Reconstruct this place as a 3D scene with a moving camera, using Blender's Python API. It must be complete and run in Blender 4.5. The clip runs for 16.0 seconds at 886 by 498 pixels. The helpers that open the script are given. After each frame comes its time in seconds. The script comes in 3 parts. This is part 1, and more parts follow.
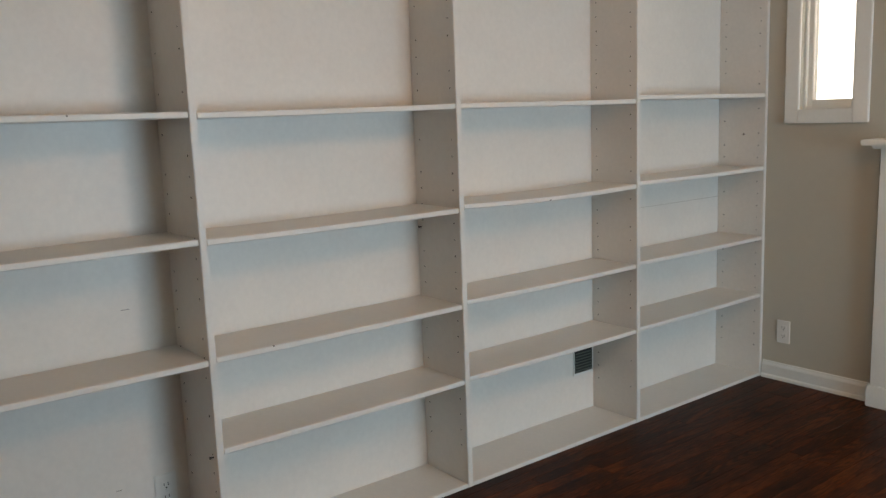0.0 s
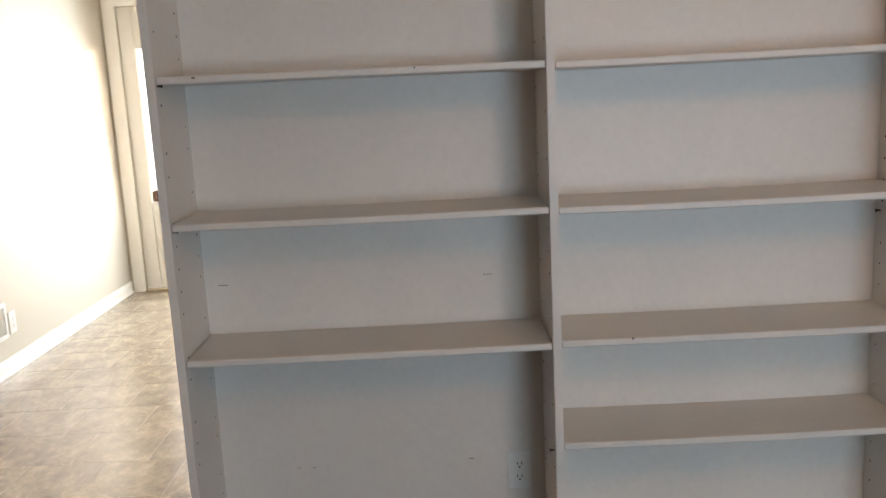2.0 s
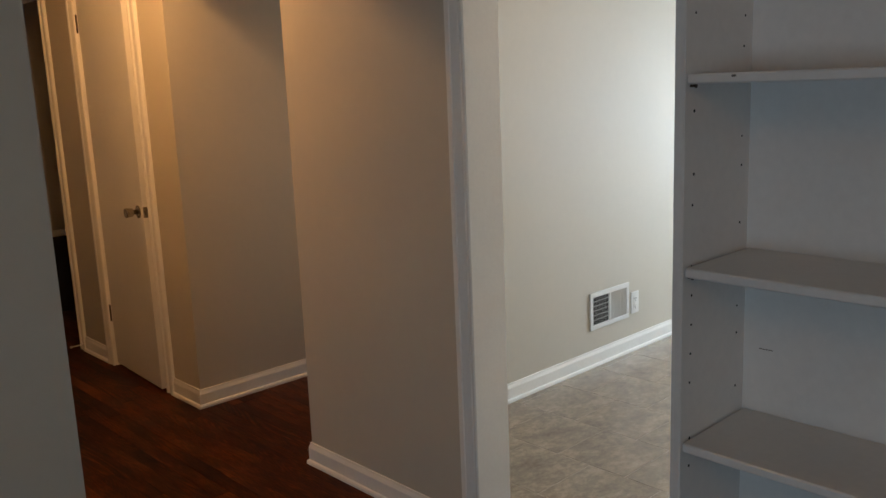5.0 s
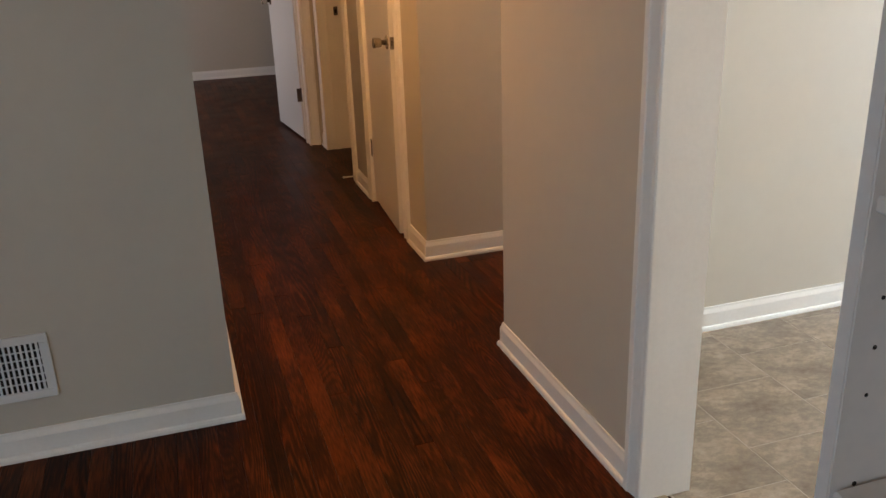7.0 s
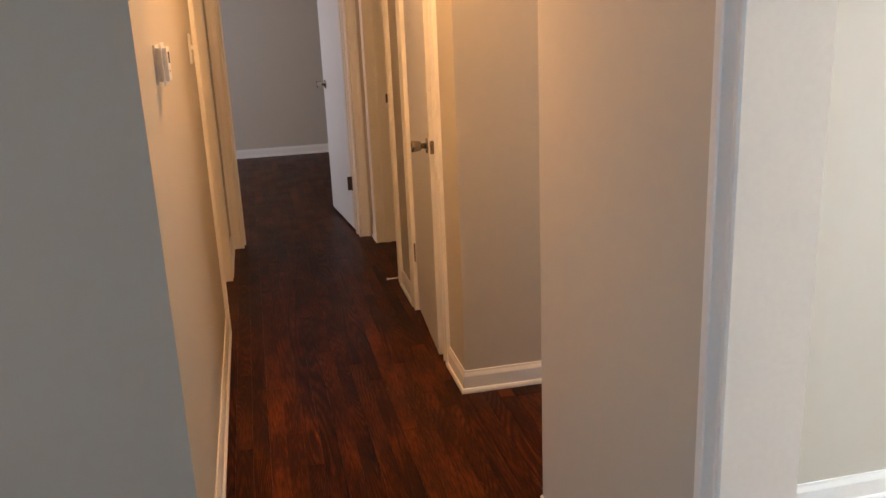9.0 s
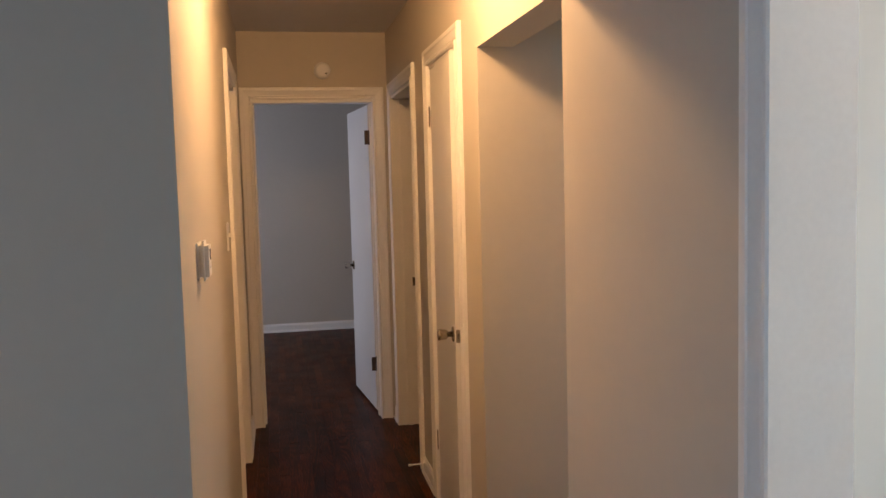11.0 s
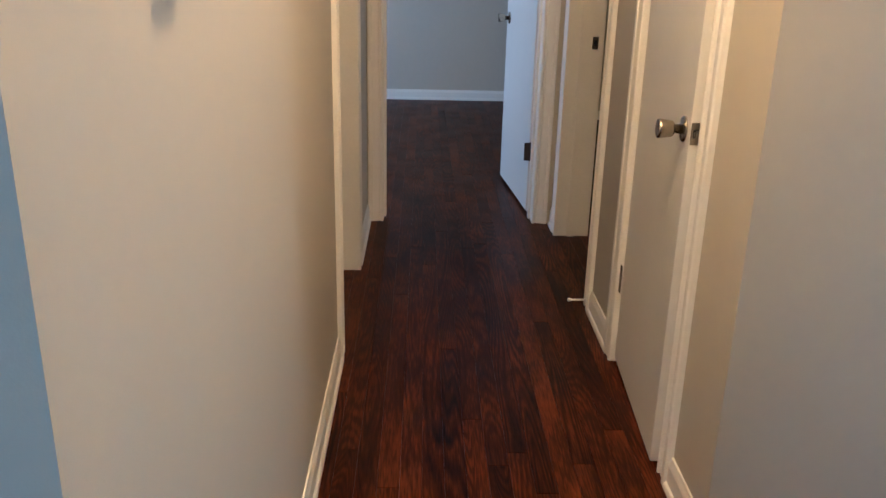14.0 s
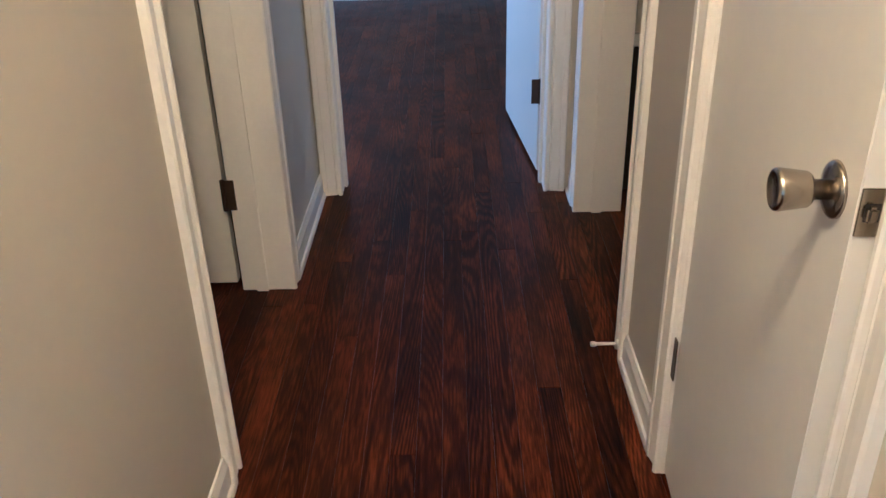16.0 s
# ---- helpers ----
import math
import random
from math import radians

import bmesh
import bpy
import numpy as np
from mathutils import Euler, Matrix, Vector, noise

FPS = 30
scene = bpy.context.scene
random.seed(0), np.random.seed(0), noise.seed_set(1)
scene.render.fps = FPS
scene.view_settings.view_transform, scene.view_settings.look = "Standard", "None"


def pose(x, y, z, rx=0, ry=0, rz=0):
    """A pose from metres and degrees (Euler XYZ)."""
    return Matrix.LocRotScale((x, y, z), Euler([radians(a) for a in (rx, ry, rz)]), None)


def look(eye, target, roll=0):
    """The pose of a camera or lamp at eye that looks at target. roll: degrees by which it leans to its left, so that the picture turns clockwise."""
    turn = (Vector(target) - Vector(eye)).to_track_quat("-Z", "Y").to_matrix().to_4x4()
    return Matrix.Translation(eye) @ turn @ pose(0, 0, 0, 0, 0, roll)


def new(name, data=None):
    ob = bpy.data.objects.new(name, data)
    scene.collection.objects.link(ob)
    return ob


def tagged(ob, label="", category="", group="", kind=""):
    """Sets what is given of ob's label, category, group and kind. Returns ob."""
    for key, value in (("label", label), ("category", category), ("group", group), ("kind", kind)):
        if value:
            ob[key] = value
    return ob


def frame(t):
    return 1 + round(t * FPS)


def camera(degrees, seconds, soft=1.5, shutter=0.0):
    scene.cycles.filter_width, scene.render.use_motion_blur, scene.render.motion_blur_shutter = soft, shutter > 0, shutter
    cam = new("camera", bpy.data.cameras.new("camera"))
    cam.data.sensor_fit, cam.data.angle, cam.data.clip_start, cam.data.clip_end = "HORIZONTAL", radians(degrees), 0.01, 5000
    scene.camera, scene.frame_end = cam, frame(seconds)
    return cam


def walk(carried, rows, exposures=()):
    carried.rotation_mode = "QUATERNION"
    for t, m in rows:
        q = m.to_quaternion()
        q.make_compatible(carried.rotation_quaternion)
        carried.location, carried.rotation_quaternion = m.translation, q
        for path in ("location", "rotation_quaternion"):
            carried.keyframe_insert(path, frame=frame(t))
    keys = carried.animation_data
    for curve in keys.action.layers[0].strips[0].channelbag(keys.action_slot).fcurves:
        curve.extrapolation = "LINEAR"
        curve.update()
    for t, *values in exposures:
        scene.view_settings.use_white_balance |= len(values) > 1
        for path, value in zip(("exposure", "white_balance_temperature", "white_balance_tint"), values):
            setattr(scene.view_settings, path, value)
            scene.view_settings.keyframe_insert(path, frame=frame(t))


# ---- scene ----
cam = camera(55.2, 16.0)
PATH = [
    (0, (-1.727, -1.655, 1.395), (-0.166, -2.864, 1.078), -2.1),
    (0.5, (-1.675, -1.871, 1.389), (0.031, -2.862, 1.062), -3.0),
    (1, (-1.587, -2.087, 1.391), (0.232, -2.839, 1.035), -3.4),
    (1.5, (-1.553, -2.270, 1.375), (0.390, -2.560, 1.001), -3.2),
    (2, (-1.519, -2.298, 1.363), (0.447, -2.304, 0.996), -2.8),
    (2.5, (-1.400, -2.403, 1.376), (0.550, -2.140, 1.021), -2.2),
    (3, (-1.348, -2.480, 1.388), (0.521, -1.876, 1.010), -2.8),
    (3.5, (-1.291, -2.584, 1.397), (0.440, -1.669, 0.989), -2.7),
    (4, (-1.143, -2.576, 1.383), (0.469, -1.468, 0.969), -3.1),
    (4.5, (-0.954, -2.494, 1.418), (0.564, -1.256, 1.015), -2.8),
    (5, (-0.824, -2.461, 1.427), (0.525, -1.034, 1.047), -2.3),
    (5.2, (-0.739, -2.468, 1.426), (0.493, -0.937, 1.054), -2.5),
    (7.3, (0.030, -2.248, 1.319), (0.489, -0.442, 0.593), -2.7),
    (7.5, (0.083, -2.228, 1.334), (0.486, -0.413, 0.598), -3.0),
    (8, (0.120, -2.036, 1.345), (0.520, -0.221, 0.606), -2.6),
    (8.5, (0.167, -1.879, 1.395), (0.594, -0.051, 0.705), -3.1),
    (9, (0.223, -1.846, 1.431), (0.625, 0.033, 0.875), -2.5),
    (9.5, (0.239, -1.856, 1.462), (0.640, 0.065, 1.075), -2.0),
    (10, (0.243, -1.878, 1.499), (0.621, 0.074, 1.281), -1.6),
    (10.2, (0.241, -1.883, 1.503), (0.604, 0.077, 1.348), -1.4),
    (12.3, (0.152, -1.479, 1.464), (0.565, 0.469, 1.284), -1.6),
    (12.5, (0.182, -1.357, 1.440), (0.560, 0.590, 1.186), -0.7),
    (13, (0.268, -1.081, 1.372), (0.450, 0.868, 0.961), 0.0),
    (13.5, (0.289, -0.822, 1.306), (0.342, 1.091, 0.725), 0.4),
    (14, (0.263, -0.524, 1.287), (0.316, 1.358, 0.612), 1.4),
    (14.5, (0.361, -0.247, 1.270), (0.339, 1.614, 0.536), -0.1),
    (15, (0.456, 0.012, 1.283), (0.434, 1.847, 0.487), -0.2),
    (15.5, (0.465, 0.337, 1.260), (0.522, 2.128, 0.371), -0.1),
    (16, (0.485, 0.632, 1.256), (0.456, 2.402, 0.326), -1.6),
]
EXPOSURES = [
    (0, 0.34, 7600, 12), (1.0, 0.22, 7450, 13), (1.5, 0.31, 7250, 15), (2.0, 0.08, 7700, 18), (2.5, -0.26, 8200, 20), (2.8, -0.52, 8200, 19), (3.5, -0.9, 7900, 17), (4.5, -0.96, 7000, 13), (5.0, -1.02, 6800, 13),
    (7.4, -0.06, 6800, 16), (8.5, 0.08, 6700, 18), (9.5, -0.06, 6000, 13), (10.0, -0.3, 5800, 13), (12.4, -0.3, 5800, 12), (13.0, 0.06, 4800, -1), (13.5, 0.28, 4600, -1), (14.0, 0.4, 4450, -1),
    (14.5, 0.5, 4300, -1), (16.0, 0.88, 3900, -2),
]
walk(cam, [(t, look(eye, target, roll)) for t, eye, target, roll in PATH], EXPOSURES)

# ---- world, sun and large lights ----
CEIL = 2.44          # ceiling height
EAST = 0.907         # face of the bookcase wall and of the hall's right wall
BACK = 1.035         # other face of that wall
SOUTH, WEST = -5.51, -4.3
NORTH = 0.012        # living room wall by the hall
FAR = 3.473          # wall at the end of the hall
ROOM = 6.97           # back wall of the far bedroom
KX, KY0, KY1 = 4.65, -3.2, 0.004   # kitchen

world = bpy.data.worlds.new("sky")
scene.world = world
world.use_nodes = True
wn = world.node_tree.nodes
sky = wn.new("ShaderNodeTexSky")
sky.sky_type, sky.sun_disc = 'NISHITA', False
sky.air_density, sky.dust_density = 1.0, 0.4
SUN_DIR = Vector((-0.66, 0.72, -0.03)).normalized()
sky.sun_elevation = math.asin(-SUN_DIR.z)
sky.sun_rotation = math.atan2(-SUN_DIR.x, -SUN_DIR.y)
wn["Background"].inputs["Strength"].default_value = 0.15
world.node_tree.links.new(sky.outputs[0], wn["Background"].inputs["Color"])


def lamp(name, kind, energy, colour, m, **settings):
    data = bpy.data.lights.new(name, kind)
    data.energy, data.color = energy, colour
    for key, value in settings.items():
        if key == "radius":
            data.shadow_soft_size = value
        elif key == "angle":
            data.angle = value
        elif key == "size":
            data.shape, data.size, data.size_y = 'RECTANGLE', value[0], value[1]
    ob = new(name, data)
    ob.matrix_world = m
    return ob


lamp("sun", 'SUN', 3.0, (1.0, 0.95, 0.86), SUN_DIR.to_track_quat("-Z", "Y").to_matrix().to_4x4(), angle=radians(0.6))
lamp("hall_bulb", 'POINT', 60, (1.0, 0.540, 0.215), pose(0.44, 0.72, 2.30), radius=0.07)
lamp("living_bulb", 'POINT', 24, (1.0, 0.59, 0.29), pose(-1.6, -3.5, 2.24), radius=0.20)
lamp("kitchen_bulb", 'POINT', 22, (1.0, 0.66, 0.36), pose(2.0, -1.5, 2.27), radius=0.09)
lamp("west_window_light", 'AREA', 80, (0.48, 0.74, 1.0), look((WEST + 0.02, -4.05, 0.98), (0.8, -4.3, 0.85)), size=(1.8, 1.1))
lamp("bedroom_window_light", 'AREA', 38, (0.88, 0.88, 1.0), look((-2.18, 5.2, 1.5), (0, 5.2, 1.3)), size=(1.6, 1.2))
lamp("passage_window_light", 'AREA', 3.8, (1.0, 0.94, 0.82), look((2.59, 0.60, 1.42), (0, 0.60, 1.1)), size=(0.6, 1.0))
lamp("kitchen_door_light", 'AREA', 134, (0.66, 0.84, 1.0), look((KX + 0.09, -0.98, 1.16), (0, -2.0, 0.3)), size=(0.85, 1.0))

# ---- materials ----


def material(name, colour, rough, metal=0.0, var=0.06, scale=3.0, bump=0.0, bump_scale=200.0, coat=0.0):
    """Painted or plain surface: broad mottling, fine mottling, fine relief."""
    m = bpy.data.materials.new(name)
    m.use_nodes = True
    n, l = m.node_tree.nodes, m.node_tree.links
    b = n["Principled BSDF"]
    b.inputs["Metallic"].default_value = metal
    b.inputs["Coat Weight"].default_value = coat
    geo = n.new("ShaderNodeNewGeometry")
    big, fine = n.new("ShaderNodeTexNoise"), n.new("ShaderNodeTexNoise")
    for node, s, d in ((big, scale, 3.0), (fine, scale * 14, 5.0)):
        node.inputs["Scale"].default_value, node.inputs["Detail"].default_value = s, d
        l.new(geo.outputs["Position"], node.inputs["Vector"])
    mix = n.new("ShaderNodeMath")
    mix.operation = 'ADD'
    l.new(big.outputs["Fac"], mix.inputs[0]), l.new(fine.outputs["Fac"], mix.inputs[1])
    ramp = n.new("ShaderNodeMapRange")
    ramp.inputs["From Min"].default_value, ramp.inputs["From Max"].default_value = 0.6, 1.4
    ramp.inputs["To Min"].default_value, ramp.inputs["To Max"].default_value = 1 - var, 1 + var
    l.new(mix.outputs[0], ramp.inputs["Value"])
    col = n.new("ShaderNodeVectorMath")
    col.operation = 'SCALE'
    col.inputs[0].default_value = colour
    l.new(ramp.outputs[0], col.inputs["Scale"])
    l.new(col.outputs[0], b.inputs["Base Color"])
    rr = n.new("ShaderNodeMapRange")
    rr.inputs["To Min"].default_value, rr.inputs["To Max"].default_value = max(rough - 0.08, 0.02), min(rough + 0.08, 1)
    l.new(fine.outputs["Fac"], rr.inputs["Value"]), l.new(rr.outputs[0], b.inputs["Roughness"])
    if bump:
        tex, bp = n.new("ShaderNodeTexNoise"), n.new("ShaderNodeBump")
        tex.inputs["Scale"].default_value, tex.inputs["Detail"].default_value = bump_scale, 3
        l.new(geo.outputs["Position"], tex.inputs["Vector"])
        bp.inputs["Strength"].default_value, bp.inputs["Distance"].default_value = bump, 0.002
        l.new(tex.outputs["Fac"], bp.inputs["Height"]), l.new(bp.outputs[0], b.inputs["Normal"])
    return m


def wood_floor():
    """Dark red-brown stained oak: open dark grain along the boards, tone by board."""
    m = bpy.data.materials.new("stained oak")
    m.use_nodes = True
    n, l = m.node_tree.nodes, m.node_tree.links
    b = n["Principled BSDF"]
    geo, info = n.new("ShaderNodeNewGeometry"), n.new("ShaderNodeObjectInfo")
    seed = n.new("ShaderNodeMath")
    seed.operation = 'ADD'
    l.new(info.outputs["Random"], seed.inputs[0]), l.new(geo.outputs["Random Per Island"], seed.inputs[1])
    shift = n.new("ShaderNodeVectorMath")
    shift.operation = 'SCALE'
    shift.inputs[0].default_value = (7.0, 31.0, 13.0)
    l.new(seed.outputs[0], shift.inputs["Scale"])
    place = n.new("ShaderNodeVectorMath")
    l.new(geo.outputs["Position"], place.inputs[0]), l.new(shift.outputs[0], place.inputs[1])
    stretch = n.new("ShaderNodeMapping")
    stretch.inputs["Scale"].default_value = (1.0, 0.075, 1.0)
    l.new(place.outputs[0], stretch.inputs["Vector"])
    # cathedral figure: contour lines of a broad, stretched noise
    body = n.new("ShaderNodeTexNoise")
    body.inputs["Scale"].default_value, body.inputs["Detail"].default_value, body.inputs["Distortion"].default_value = 5.0, 1.6, 0.25
    l.new(stretch.outputs[0], body.inputs["Vector"])
    rings = n.new("ShaderNodeMath")
    rings.operation = 'MULTIPLY'
    pitch = n.new("ShaderNodeMapRange")
    pitch.inputs["To Min"].default_value, pitch.inputs["To Max"].default_value = 280.0, 640.0
    part_of = n.new("ShaderNodeMath")
    part_of.operation = 'PINGPONG'
    part_of.inputs[1].default_value = 0.137
    l.new(seed.outputs[0], part_of.inputs[0]), l.new(part_of.outputs[0], pitch.inputs["Value"])
    pitch.inputs["From Max"].default_value = 0.137
    l.new(pitch.outputs[0], rings.inputs[1])
    l.new(body.outputs["Fac"], rings.inputs[0])
    sine = n.new("ShaderNodeMath")
    sine.operation = 'SINE'
    l.new(rings.outputs[0], sine.inputs[0])
    pores = n.new("ShaderNodeTexNoise")
    pores.inputs["Scale"].default_value, pores.inputs["Detail"].default_value = 230.0, 5.0
    l.new(stretch.outputs[0], pores.inputs["Vector"])
    # broad cloudy tone along the boards carries the pores
    patches = n.new("ShaderNodeTexNoise")
    patches.inputs["Scale"].default_value, patches.inputs["Detail"].default_value = 9.0, 4.0
    drawn = n.new("ShaderNodeMapping")
    drawn.inputs["Scale"].default_value = (1.0, 0.32, 1.0)
    l.new(place.outputs[0], drawn.inputs["Vector"]), l.new(drawn.outputs[0], patches.inputs["Vector"])
    fine = n.new("ShaderNodeMath")
    fine.operation = 'MULTIPLY_ADD'
    fine.inputs[1].default_value, fine.inputs[2].default_value = 0.66, -0.17
    l.new(pores.outputs["Fac"], fine.inputs[0])
    toned = n.new("ShaderNodeMath")
    toned.operation = 'MULTIPLY_ADD'
    toned.inputs[1].default_value = 0.72
    l.new(patches.outputs["Fac"], toned.inputs[0]), l.new(fine.outputs[0], toned.inputs[2])
    grain = n.new("ShaderNodeMath")
    grain.operation = 'MULTIPLY_ADD'
    depth = n.new("ShaderNodeMapRange")
    depth.inputs["From Max"].default_value = 0.0817
    depth.inputs["To Min"].default_value, depth.inputs["To Max"].default_value = 0.0, -0.25
    figured = n.new("ShaderNodeMath")
    figured.operation = 'PINGPONG'
    figured.inputs[1].default_value = 0.0817
    l.new(seed.outputs[0], figured.inputs[0]), l.new(figured.outputs[0], depth.inputs["Value"])
    l.new(depth.outputs[0], grain.inputs[1])
    thin = n.new("ShaderNodeMath")
    thin.operation = 'POWER'
    lift = n.new("ShaderNodeMapRange")
    lift.inputs["From Min"].default_value, lift.inputs["From Max"].default_value = -1.0, 1.0
    l.new(sine.outputs[0], lift.inputs["Value"]), l.new(lift.outputs[0], thin.inputs[0])
    thin.inputs[1].default_value = 1.5
    l.new(thin.outputs[0], grain.inputs[0]), l.new(toned.outputs[0], grain.inputs[2])
    ramp = n.new("ShaderNodeValToRGB")
    ramp.color_ramp.elements[0].position, ramp.color_ramp.elements[0].color = 0.16, (0.0020, 0.0006, 0.0003, 1)
    ramp.color_ramp.elements[1].position, ramp.color_ramp.elements[1].color = 0.80, (0.165, 0.039, 0.0085, 1)
    middle = ramp.color_ramp.elements.new(0.45)
    middle.color = (0.034, 0.0076, 0.0016, 1)
    l.new(grain.outputs[0], ramp.inputs["Fac"])
    tone = n.new("ShaderNodeMapRange")
    tone.inputs["From Max"].default_value = 1.0
    frac = n.new("ShaderNodeMath")
    frac.operation = 'FRACT'
    l.new(seed.outputs[0], frac.inputs[0]), l.new(frac.outputs[0], tone.inputs["Value"])
    tone.inputs["To Min"].default_value, tone.inputs["To Max"].default_value = 0.78, 1.22
    col = n.new("ShaderNodeVectorMath")
    col.operation = 'SCALE'
    l.new(ramp.outputs["Color"], col.inputs[0]), l.new(tone.outputs[0], col.inputs["Scale"])
    l.new(col.outputs[0], b.inputs["Base Color"])
    b.inputs["Specular IOR Level"].default_value = 0.075
    wear = n.new("ShaderNodeTexNoise")
    wear.inputs["Scale"].default_value, wear.inputs["Detail"].default_value = 5.0, 4.0
    l.new(geo.outputs["Position"], wear.inputs["Vector"])
    rr = n.new("ShaderNodeMapRange")
    rr.inputs["To Min"].default_value, rr.inputs["To Max"].default_value = 0.26, 0.46
    l.new(wear.outputs["Fac"], rr.inputs["Value"]), l.new(rr.outputs[0], b.inputs["Roughness"])
    bp = n.new("ShaderNodeBump")
    bp.inputs["Strength"].default_value, bp.inputs["Distance"].default_value = 0.35, 0.0012
    l.new(grain.outputs[0], bp.inputs["Height"]), l.new(bp.outputs[0], b.inputs["Normal"])
    return m


def vinyl_tile():
    """Mottled grey-brown stone-pattern vinyl, slight gloss."""
    m = bpy.data.materials.new("stone vinyl")
    m.use_nodes = True
    n, l = m.node_tree.nodes, m.node_tree.links
    b = n["Principled BSDF"]
    geo, info = n.new("ShaderNodeNewGeometry"), n.new("ShaderNodeObjectInfo")
    shift = n.new("ShaderNodeVectorMath")
    shift.operation = 'SCALE'
    shift.inputs[0].default_value = (5.0, 9.0, 3.0)
    l.new(info.outputs["Random"], shift.inputs["Scale"])
    place = n.new("ShaderNodeVectorMath")
    l.new(geo.outputs["Position"], place.inputs[0]), l.new(shift.outputs[0], place.inputs[1])
    stretch = n.new("ShaderNodeMapping")
    stretch.inputs["Scale"].default_value = (0.7, 1.0, 1.0)
    stretch.inputs["Rotation"].default_value = (0, 0, 0.5)
    l.new(place.outputs[0], stretch.inputs["Vector"])
    cloud, a = n.new("ShaderNodeTexNoise"), n.new("ShaderNodeTexNoise")
    for node, s, d, r in ((cloud, 11.0, 4.0, 0.6), (a, 48.0, 6.0, 0.74)):
        node.inputs["Scale"].default_value, node.inputs["Detail"].default_value, node.inputs["Roughness"].default_value = s, d, r
        l.new(stretch.outputs[0], node.inputs["Vector"])
    mixed = n.new("ShaderNodeMix")
    mixed.inputs["Factor"].default_value = 0.5
    l.new(cloud.outputs["Fac"], mixed.inputs["A"]), l.new(a.outputs["Fac"], mixed.inputs["B"])
    ramp = n.new("ShaderNodeValToRGB")
    ramp.color_ramp.elements[0].position, ramp.color_ramp.elements[0].color = 0.28, (0.115, 0.086, 0.062, 1)
    ramp.color_ramp.elements[1].position, ramp.color_ramp.elements[1].color = 0.73, (0.48, 0.395, 0.295, 1)
    mid = ramp.color_ramp.elements.new(0.5)
    mid.color = (0.255, 0.197, 0.142, 1)
    l.new(mixed.outputs["Result"], ramp.inputs["Fac"]), l.new(ramp.outputs["Color"], b.inputs["Base Color"])
    rr = n.new("ShaderNodeMapRange")
    rr.inputs["To Min"].default_value, rr.inputs["To Max"].default_value = 0.15, 0.29
    l.new(a.outputs["Fac"], rr.inputs["Value"]), l.new(rr.outputs[0], b.inputs["Roughness"])
    bp = n.new("ShaderNodeBump")
    bp.inputs["Strength"].default_value, bp.inputs["Distance"].default_value = 0.12, 0.0008
    l.new(a.outputs["Fac"], bp.inputs["Height"]), l.new(bp.outputs[0], b.inputs["Normal"])
    return m


def glow(name, colour, strength):
    m = bpy.data.materials.new(name)
    m.use_nodes = True
    b = m.node_tree.nodes["Principled BSDF"]
    b.inputs["Base Color"].default_value = (*colour, 1)
    b.inputs["Emission Color"].default_value, b.inputs["Emission Strength"].default_value = (*colour, 1), strength
    return m


def glass():
    m = bpy.data.materials.new("window glass")
    m.use_nodes = True
    b = m.node_tree.nodes["Principled BSDF"]
    b.inputs["Transmission Weight"].default_value, b.inputs["Roughness"].default_value, b.inputs["IOR"].default_value = 1.0, 0.0, 1.45
    return m


WALL = material("greige wall paint", (0.545, 0.50, 0.42), 0.62, var=0.025, scale=2.0, bump=0.12, bump_scale=260)
CEILING = material("white ceiling paint", (0.74, 0.72, 0.68), 0.85, var=0.03, bump=0.2, bump_scale=150)
TRIM = material("white trim paint", (0.85, 0.83, 0.78), 0.36, var=0.035, scale=6, bump=0.1, bump_scale=60)
SHELF = material("white shelf paint", (0.74, 0.70, 0.655), 0.42, var=0.05, scale=4.0, bump=0.06, bump_scale=70)
DOOR = material("white door paint", (0.76, 0.74, 0.69), 0.38, var=0.03, scale=3, bump=0.1, bump_scale=80)
NICKEL = material("satin nickel", (0.42, 0.375, 0.31), 0.24, metal=1.0, var=0.03, scale=4)
BRONZE = material("dark bronze", (0.060, 0.037, 0.024), 0.45, metal=0.4, var=0.12, scale=50)
PLASTIC = material("white plastic", (0.78, 0.77, 0.74), 0.35, var=0.02, scale=20)
VENTMETAL = material("white enamelled steel", (0.72, 0.72, 0.70), 0.4, var=0.03, scale=30)
DARK = material("dark cavity", (0.012, 0.011, 0.010), 0.8, var=0.2, scale=30)
SCREEN = material("grey lcd", (0.10, 0.115, 0.10), 0.2, var=0.05, scale=60)
STRIP = material("pale wood threshold", (0.40, 0.32, 0.22), 0.45, var=0.12, scale=30)
FENCE = material("red-brown fence stain", (0.24, 0.085, 0.055), 0.8, var=0.25, scale=5, bump=0.4, bump_scale=40)
CONCRETE = material("pale concrete", (0.42, 0.40, 0.37), 0.9, var=0.15, scale=2, bump=0.4, bump_scale=60)
OAK, VINYL, GLASS = wood_floor(), vinyl_tile(), glass()
GLOBE_WARM = glow("warm lit globe", (1.0, 0.72, 0.42), 3.0)
SLIT = material("grey-brown paint crack", (0.16, 0.13, 0.11), 0.8)
GROUT = material("beige tile joint", (0.44, 0.375, 0.30), 0.7)
SUBFLOOR = material("dark subfloor", (0.02, 0.012, 0.009), 0.9)

# ---- building helpers ----


